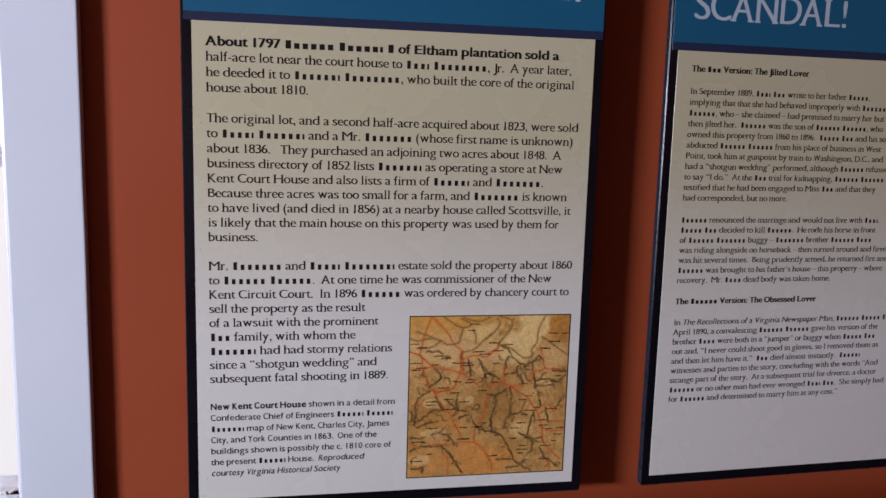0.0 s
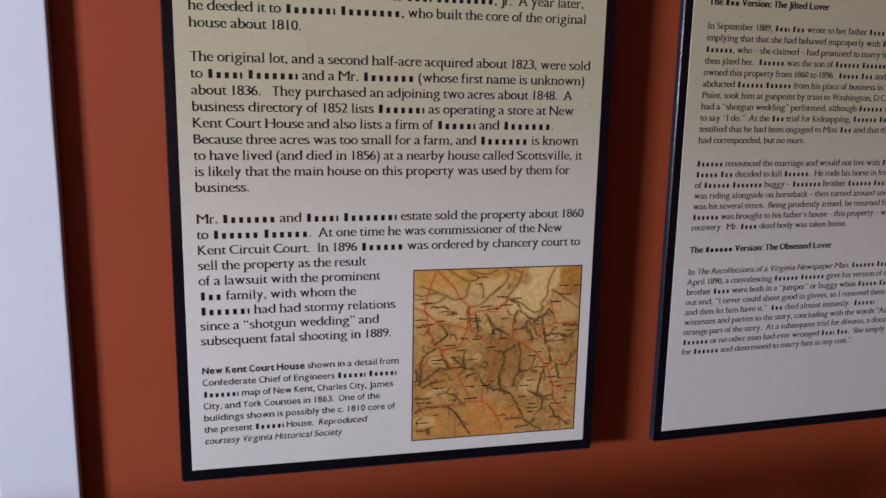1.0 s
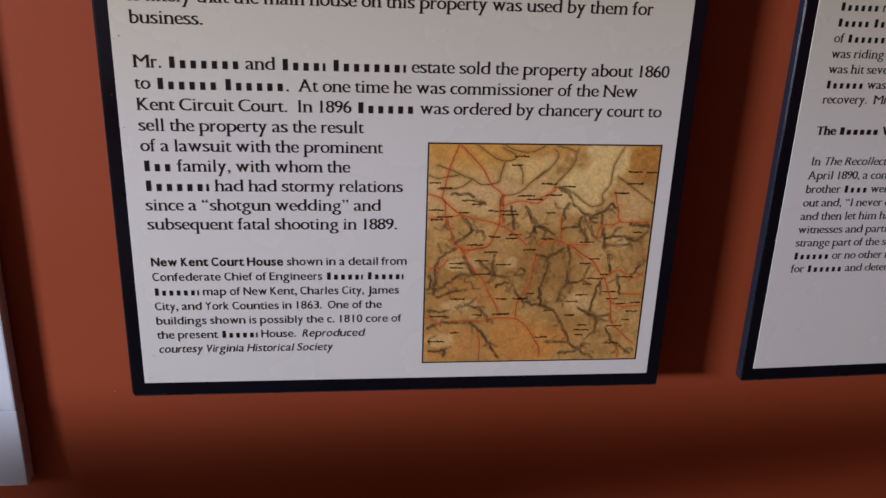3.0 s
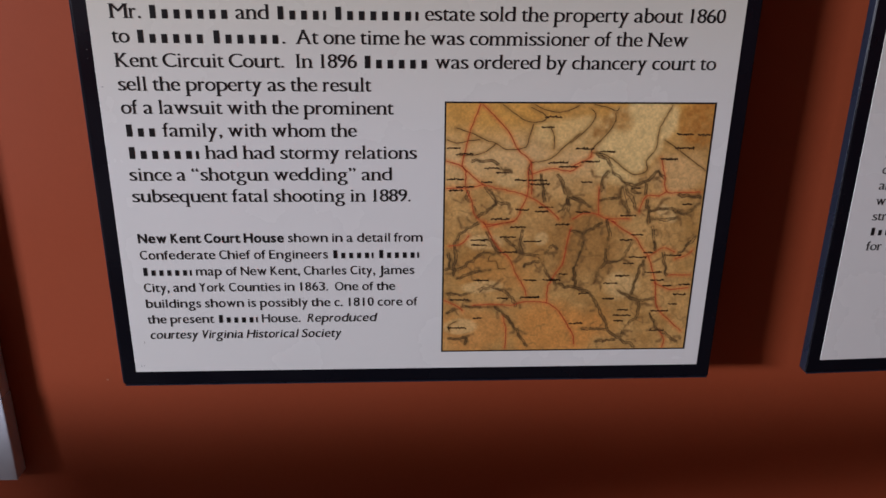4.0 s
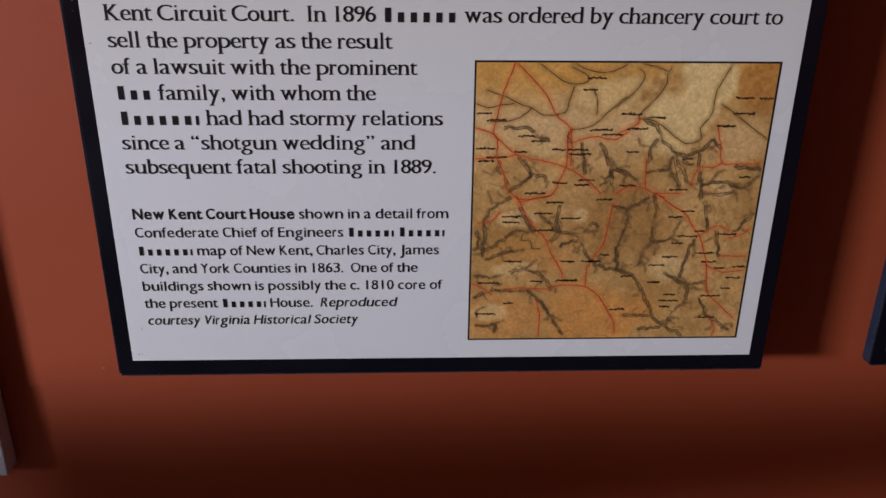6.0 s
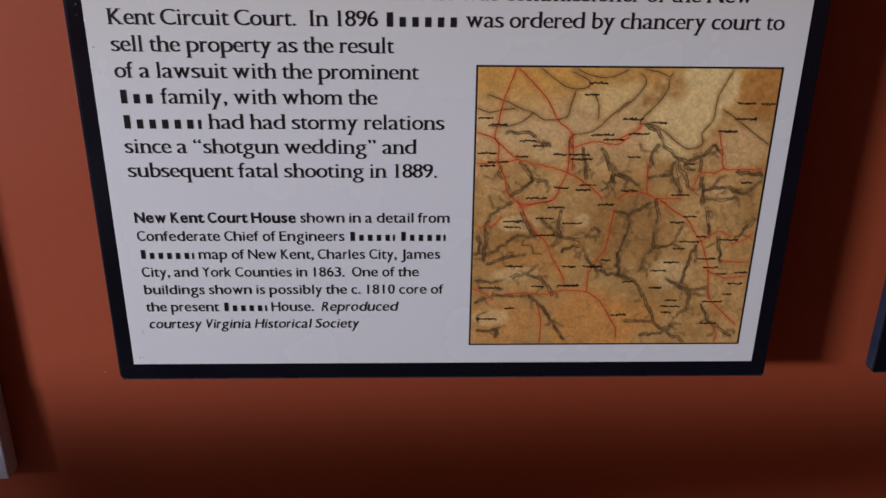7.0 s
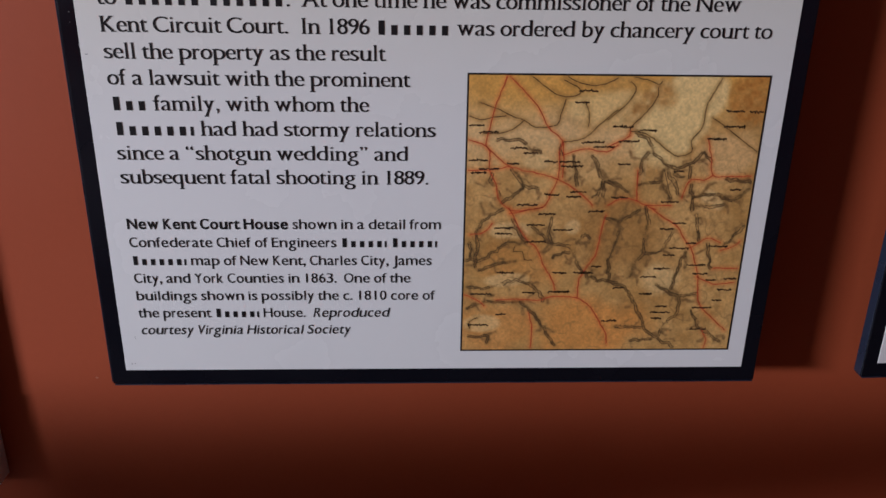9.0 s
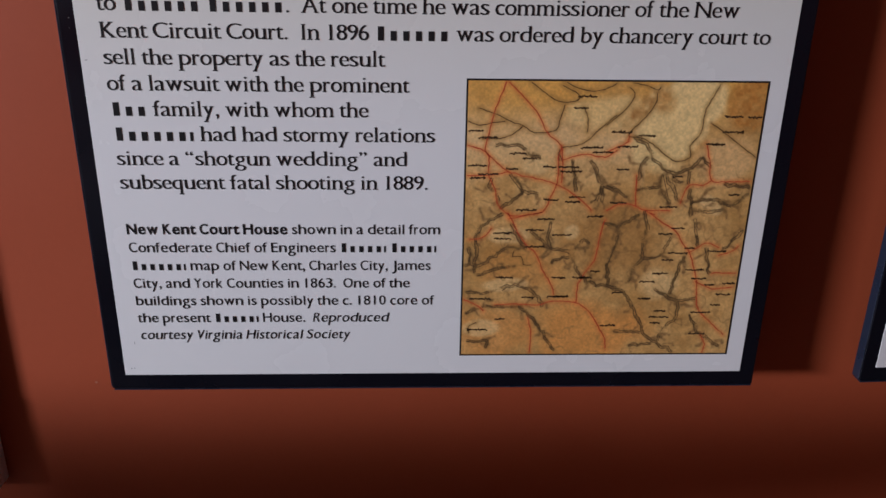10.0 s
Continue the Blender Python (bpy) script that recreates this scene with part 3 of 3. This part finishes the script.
valley((0.209, 0.804), (0.253, 0.850), (0.298, 0.913), (0.345, 0.984))
valley((0.020, 0.947), (0.097, 0.948), (0.091, 0.971))
valley((0.488, 0.487), (0.537, 0.504), (0.543, 0.565), (0.521, 0.622), (0.518, 0.673), (0.529, 0.718))
valley((0.537, 0.501), (0.569, 0.486), (0.614, 0.455))
valley((0.633, 0.444), (0.644, 0.508), (0.640, 0.572), (0.642, 0.615), (0.611, 0.659), (0.606, 0.711))
valley((0.645, 0.619), (0.701, 0.612), (0.741, 0.543))
valley((0.523, 0.725), (0.589, 0.756), (0.632, 0.825), (0.667, 0.888), (0.694, 0.935), (0.734, 0.960), (0.796, 0.993))
valley((0.733, 0.952), (0.748, 0.897), (0.787, 0.858), (0.793, 0.789))
valley((0.793, 0.789), (0.856, 0.774))
valley((0.792, 0.616), (0.772, 0.675), (0.760, 0.758))
valley((0.701, 0.742), (0.785, 0.785))
valley((0.817, 0.479), (0.836, 0.573))
valley((0.869, 0.580), (0.893, 0.676))
valley((0.937, 0.587), (0.966, 0.544), (0.997, 0.515))
valley((0.569, 0.909), (0.663, 0.913))
valley((0.843, 0.843), (0.873, 0.899), (0.923, 0.939), (0.972, 0.972))
valley((0.625, 0.966), (0.712, 0.959))
place_names((0.027, 0.165), (0.071, 0.187), (0.175, 0.241), (0.217, 0.258), (0.039, 0.283), (0.076, 0.314), (0.041, 0.327), (0.158, 0.295), (0.287, 0.287), (0.352, 0.287), (0.360, 0.303))
place_names((0.298, 0.404), (0.390, 0.394), (0.374, 0.411), (0.214, 0.440), (0.425, 0.220), (0.466, 0.236), (0.398, 0.049), (0.379, 0.087))
place_names((0.524, 0.167), (0.611, 0.178), (0.540, 0.295), (0.535, 0.414), (0.714, 0.429), (0.734, 0.320), (0.900, 0.112), (0.978, 0.114), (0.905, 0.164), (0.850, 0.206), (0.942, 0.384))
place_names((0.549, 0.216))
place_names((0.135, 0.525), (0.136, 0.546), (0.248, 0.514), (0.285, 0.473), (0.346, 0.532), (0.149, 0.693), (0.064, 0.776), (0.238, 0.771), (0.345, 0.768), (0.359, 0.767), (0.139, 0.856))
place_names((0.057, 0.899), (0.344, 0.694), (0.423, 0.693), (0.440, 0.695), (0.476, 0.669), (0.251, 0.576), (0.459, 0.464))
place_names((0.715, 0.528), (0.758, 0.506), (0.809, 0.581), (0.769, 0.600), (0.734, 0.627), (0.715, 0.678), (0.669, 0.710), (0.838, 0.664), (0.857, 0.698), (0.910, 0.593), (0.900, 0.723))
place_names((0.971, 0.718), (0.956, 0.761), (0.933, 0.803), (0.882, 0.832), (0.564, 0.752), (0.666, 0.777), (0.729, 0.826), (0.728, 0.850), (0.716, 0.873), (0.879, 0.919), (0.541, 0.884))


def tributaries(lines):
    """Short side valleys that leave the drawn ones at odd angles."""
    made = []
    for points in lines:
        for (u0, v0), (u1, v1) in zip(points[:-1], points[1:]):
            for _ in range(1):
                t, turn, reach = random.random(), random.choice((-1, 1)) * random.uniform(0.6, 1.3), random.uniform(0.025, 0.06)
                a = math.atan2(v1 - v0, u1 - u0) + turn
                u, v = u0 + t * (u1 - u0), v0 + t * (v1 - v0)
                if v > 0.24:
                    made.append(((u, v), (u + reach * 0.5 * math.cos(a), v + reach * 0.5 * math.sin(a)), (u + reach * math.cos(a + 0.4), v + reach * math.sin(a + 0.4))))
    return made


def drawn(points, shake, seed, step=0.012):
    """A hand-drawn line: a smooth curve through the points, with a small tremor."""
    p = [Vector(q) for q in points]
    p = [2 * p[0] - p[1]] + p + [2 * p[-1] - p[-2]]
    line = []
    for i in range(1, len(p) - 2):
        count = max(2, int((p[i + 1] - p[i]).length / step))
        for j in range(count + (i == len(p) - 3)):
            t = j / count
            a, b, c, d = p[i - 1:i + 3]
            q = 0.5 * (2 * b + (c - a) * t + (2 * a - 5 * b + 4 * c - d) * t * t + (3 * b - a - 3 * c + d) * t ** 3)
            n = Vector((q.x * 55, q.y * 55, seed))
            line.append(Vector((min(0.998, max(0.002, q.x + shake * noise.noise(n))), min(0.998, max(0.002, q.y + shake * noise.noise(n + Vector((9, 9, 0))))))))
    return line


def ribbon(line, width, verts, faces, lift):
    """A flat ribbon of ink along a line of map places (0 to 1 across and down)."""
    base = len(verts)
    for i, q in enumerate(line):
        d = line[min(i + 1, len(line) - 1)] - line[max(i - 1, 0)]
        d = d.normalized() if d.length else Vector((1, 0))
        w = width * (0.75 + 0.5 * noise.noise(Vector((q.x * 60, q.y * 60, 3))))
        for s in (-1, 1):
            u, v = q.x - s * d.y * w, q.y + s * d.x * w
            u, v = min(0.999, max(0.001, u)), min(0.999, max(0.001, v))
            verts.append((MX0 + u * (MX1 - MX0), MAPY - lift, MZ1 - v * (MZ1 - MZ0)))
    for i in range(len(line) - 1):
        faces.append((base + 2 * i, base + 2 * i + 1, base + 2 * i + 3, base + 2 * i + 2))


creeks = tributaries(valleys)

# the tinted paper: wash colours, hatching along the valleys and foxing
N = 480
us, vs = np.meshgrid(np.linspace(0, 1, N), np.linspace(0, 1, N))
rng = np.random.RandomState(4)


def cloud(scale, octaves=3):
    total, amp, norm = np.zeros((N, N)), 1.0, 0.0
    for o in range(octaves):
        g = rng.rand(int(scale) + 2, int(scale) + 2)
        x, y = us * scale, vs * scale
        i, j = x.astype(int), y.astype(int)
        fx, fy = x - i, y - j
        fx, fy = fx * fx * (3 - 2 * fx), fy * fy * (3 - 2 * fy)
        total += amp * ((g[j, i] * (1 - fx) + g[j, i + 1] * fx) * (1 - fy) + (g[j + 1, i] * (1 - fx) + g[j + 1, i + 1] * fx) * fy)
        norm += amp
        amp, scale = amp * 0.55, scale * 2.1
    return total / norm


def near(line):
    """Distance of every spot of the sheet from a line."""
    best = np.full((N, N), 9.0)
    for a, b in zip(line[:-1], line[1:]):
        dx, dy = b.x - a.x, b.y - a.y
        t = np.clip(((us - a.x) * dx + (vs - a.y) * dy) / (dx * dx + dy * dy + 1e-9), 0, 1)
        best = np.minimum(best, np.hypot(us - a.x - t * dx, vs - a.y - t * dy))
    return best


def spot(u, v, ru, rv, soft=0.5):
    d = np.hypot((us - u) / ru, (vs - v) / rv) + (cloud(9, 2) - 0.5) * 0.7
    return np.clip((1 - d) / soft, 0, 1)


def blend(c, other, k):
    return c + (np.array(other) - c) * k[..., None]


tone = np.empty((N, N, 3))
tone[:] = (188, 152, 102)
tone = blend(tone, (154, 119, 72), np.clip((cloud(5) - 0.35) * 1.9, 0, 1) * 0.75)
tone = blend(tone, (146, 110, 66), np.clip((cloud(20) - 0.5) * 2.4, 0, 1) * 0.55)
tone = blend(tone, (206, 172, 122), np.clip((cloud(16) - 0.56) * 2.6, 0, 1) * 0.5)
tone = blend(tone, (200, 154, 88), np.clip(1 - vs / 0.17 + (cloud(6) - 0.5) * 0.9, 0, 1) * 0.85)
tone = blend(tone, (208, 178, 134), np.clip(1 - np.abs(vs - 0.2) / 0.14 + (cloud(7) - 0.5), 0, 1) * (us < 0.62) * 0.7)
tone = blend(tone, (192, 138, 82), spot(0.46, 0.90, 0.26, 0.14) * 0.8)
tone = blend(tone, (190, 136, 82), spot(0.12, 0.92, 0.18, 0.12) * 0.6)
tone = blend(tone, (182, 132, 78), spot(0.22, 0.66, 0.20, 0.12) * 0.55)
tone = blend(tone, (140, 104, 62), spot(0.56, 0.55, 0.20, 0.20) * 0.6)
tone = blend(tone, (204, 170, 124), spot(0.92, 0.27, 0.14, 0.10) * 0.7)
for u, v, ru, rv in ((0.237, 0.285, 0.055, 0.035), (0.378, 0.52, 0.035, 0.04), (0.155, 0.535, 0.08, 0.035), (0.07, 0.894, 0.07, 0.035), (0.71, 0.72, 0.09, 0.08), (0.16, 0.72, 0.10, 0.03), (0.85, 0.41, 0.035, 0.03), (0.89, 0.44, 0.03, 0.03)):
    tone = blend(tone, (206, 176, 128), spot(u, v, ru, rv, 0.35) * 0.75)
water = np.maximum(spot(0.70, 0.15, 0.13, 0.16, 0.18), spot(0.76, 0.06, 0.12, 0.10, 0.2))
tone = blend(tone, (214, 186, 134), np.maximum(water, spot(0.48, 0.10, 0.16, 0.07, 0.4) * 0.7))
slope = np.exp(-((us - 0.60 + (vs - 0.07) * 0.75) / 0.035) ** 2) * np.clip(1 - np.abs(vs - 0.09) / 0.09, 0, 1)
tone = blend(tone, (150, 112, 68), np.clip(slope * 1.5, 0, 1) * (0.25 + 0.75 * cloud(70, 1)))
tone = blend(tone, (158, 116, 68), spot(0.66, 0.06, 0.05, 0.06, 0.5) * (0.35 + 0.5 * cloud(70, 1)))
tone = blend(tone, (160, 112, 62), spot(0.96, 0.07, 0.10, 0.09, 0.3) * (0.3 + 0.7 * cloud(80, 1)))
hatch = cloud(95, 2)
veins = np.clip(1 - np.abs(2 * cloud(11, 3) - 1) * 15, 0, 1) * np.clip((vs - 0.22) * 8, 0, 1)
tone = blend(tone, (118, 92, 60), 0.6 * veins * np.clip(cloud(6) * 1.8 - 0.4, 0, 1) * (0.4 + 0.9 * hatch))
rills = np.clip(1 - np.abs(2 * cloud(19, 2) - 1) * 11, 0, 1) * np.clip((vs - 0.22) * 8, 0, 1)
tone = blend(tone, (124, 96, 62), 0.6 * rills * np.clip(cloud(8) * 1.8 - 0.5, 0, 1) * (0.2 + 0.9 * hatch))
swell, ragged = cloud(13, 2), cloud(46, 2)
for k, pts in enumerate(valleys):
    d = near(drawn(pts, 0.009, k, 0.012)) + (ragged - 0.5) * 0.012
    fade_out = np.clip(cloud(8) * 1.8 - 0.1, 0.35, 1)
    wide = 0.004 + 0.009 * np.clip(swell * 1.6 - 0.3, 0, 1)
    tone = blend(tone, (112, 88, 56), np.exp(-(d / wide) ** 2) * fade_out * (0.10 + 0.62 * hatch))
    core = np.exp(-(d / (0.0016 + 0.0034 * swell * ragged * 2)) ** 2)
    tone = blend(tone, (58, 45, 30), np.clip(core * (0.2 + 0.55 * fade_out) * (0.35 + 0.8 * hatch), 0, 0.7))
for k, pts in enumerate(creeks):
    tone = blend(tone, (108, 84, 56), np.exp(-((near(drawn(pts, 0.016, 200 + k, 0.02)) + (cloud(40, 2) - 0.5) * 0.010) / 0.005) ** 2) * (0.2 + 0.8 * hatch))
for k, pts in enumerate(rivers):
    tone = blend(tone, (134, 102, 62), np.exp(-(near(drawn(pts, 0.003, 40 + k, 0.03)) / 0.009) ** 2) * 0.5)
for k, pts in enumerate(roads):
    tone = blend(tone, (188, 110, 66), np.exp(-(near(drawn(pts, 0.004, 80 + k, 0.03)) / 0.010) ** 2) * 0.45)
tone *= (0.86 + 0.18 * cloud(150, 2) + 0.12 * cloud(42, 2))[..., None]
grey = tone.mean(axis=2, keepdims=True)
tone = (grey + (tone - grey) * 1.22) * 1.06
tone = np.clip(tone, 0, 255) / 255
tone = np.where(tone <= 0.04045, tone / 12.92, ((tone + 0.055) / 1.055) ** 2.4)

old_map = mesh_part("map_border", [(x, FRONT - 0.0008, z) for x, z in ((MX0 - 0.0016, MZ0 - 0.0016), (MX1 + 0.0016, MZ0 - 0.0016), (MX1 + 0.0016, MZ1 + 0.0016), (MX0 - 0.0016, MZ1 + 0.0016))], [(0, 1, 2, 3)], ink, house_panel, "old tan survey map in a thin black border")
grid = [(MX0 + u * (MX1 - MX0), MAPY, MZ1 - v * (MZ1 - MZ0)) for v in np.linspace(0, 1, N) for u in np.linspace(0, 1, N)]
quads = [(j * N + i, (j + 1) * N + i, (j + 1) * N + i + 1, j * N + i + 1) for j in range(N - 1) for i in range(N - 1)]
paper = mesh_part("map_paper", grid, quads, map_paper, old_map, "aged tan paper with brown washes")
attr = paper.data.attributes.new("print", "FLOAT_COLOR", "POINT")
attr.data.foreach_set("color", np.concatenate([tone, np.ones((N, N, 1))], axis=2).astype(np.float32).ravel())

for kind, lines, shake, width, material, lift in (("river_line", rivers, 0.003, 0.0015, map_dark, 0.00010), ("road_line", roads, 0.004, 0.0019, map_red, 0.00016)):
    for k, pts in enumerate(lines):
        verts, faces = [], []
        ribbon(drawn(pts, shake, (40 if kind == "river_line" else 80) + k), width, verts, faces, lift)
        mesh_part(kind, verts, faces, material, old_map)
verts, faces = [], []
for k, pts in enumerate(valleys):
    middle = drawn(pts, 0.009, k, 0.008)
    for side in (-1, 1):
        line = []
        for i, q in enumerate(middle):
            d = middle[min(i + 1, len(middle) - 1)] - middle[max(i - 1, 0)]
            d = d.normalized() if d.length else Vector((1, 0))
            wide = 0.0042 + 0.005 * noise.noise(Vector((q.x * 30, q.y * 30, side * 4)))
            line.append(Vector((min(0.995, max(0.005, q.x - side * d.y * wide)), min(0.995, max(0.005, q.y + side * d.x * wide)))))
        stretch = []
        for q in line + [None]:
            if q is not None and noise.noise(Vector((q.x * 14, q.y * 14, 7 + k))) > -0.28:
                stretch.append(q)
            elif len(stretch) > 2:
                ribbon(stretch, 0.0015, verts, faces, 0.00009)
                stretch = []
        for q, r in zip(line[:-1], line[1:]):
            if random.random() < 0.7:
                n = Vector((-(r - q).y, (r - q).x))
                n = n.normalized() * random.uniform(0.0015, 0.0055) if n.length else n
                ribbon([q - n, q + n * 0.6], 0.0006, verts, faces, 0.00008)
hatching = mesh_part("hatching", verts, faces, map_brown, old_map, "brown hachure strokes along the valleys")
tagged(hatching, kind="stuff")
for k, (u, v) in enumerate(names):
    verts, faces = [], []
    length, tall = random.uniform(0.036, 0.078), 0.0042
    line, x = [], -length / 2
    while x < length / 2:
        line.append(Vector((u + x, v + random.uniform(-tall, tall) * (1.6 if random.random() < 0.15 else 0.8))))
        x += random.uniform(0.0008, 0.0020)
    line = [Vector((min(0.995, max(0.005, q.x)), min(0.995, max(0.005, q.y)))) for q in line]
    ribbon(line, 0.0026, verts, faces, 0.0002)
    mesh_part("place_name", verts, faces, map_dark, old_map)

# a chip in the wall paint, and nicks and specks on the first panel
bm = bmesh.new()
bm.faces.new([bm.verts.new((-0.2025 + 0.0016 * math.cos(a) * random.uniform(0.6, 1.1), WALL - 0.0004, 0.974 + 0.0014 * math.sin(a) * random.uniform(0.6, 1.1))) for a in (0, 0.9, 1.8, 2.7, 3.6, 4.5, 5.4)])
part("paint_chip", bm, surface("pale_plaster", (0.44, 0.17, 0.10, 1), (0.36, 0.12, 0.07, 1), 0.7, 60.0, 500.0, 0.1), wall_north, "small pale chip in the wall paint")
for x, z, w, h in ((-0.158, 1.335, 0.0014, 0.0011), (-0.1585, 1.327, 0.0009, 0.0008), (-0.151, 1.389, 0.0012, 0.0012), (-0.149, 1.302, 0.0030, 0.0007), (-0.147, 1.018, 0.0014, 0.0011), (-0.144, 1.0185, 0.0010, 0.0010), (-0.141, 1.045, 0.0004, 0.0050), (-0.143, 1.572, 0.0026, 0.0010), (-0.146, 1.392, 0.0020, 0.0016), (0.02, 1.093, 0.0005, 0.0008)):
    bm = bmesh.new()
    bm.faces.new([bm.verts.new((x + w / 2 * math.cos(a) * random.uniform(0.6, 1.1), FRONT - 0.00085, z + h / 2 * math.sin(a) * random.uniform(0.6, 1.1))) for a in (0, 0.9, 1.8, 2.7, 3.6, 4.5, 5.4)])
    part("scuff", bm, scuff_grey, house_panel)

bpy.data.objects.remove(glyph_ob)
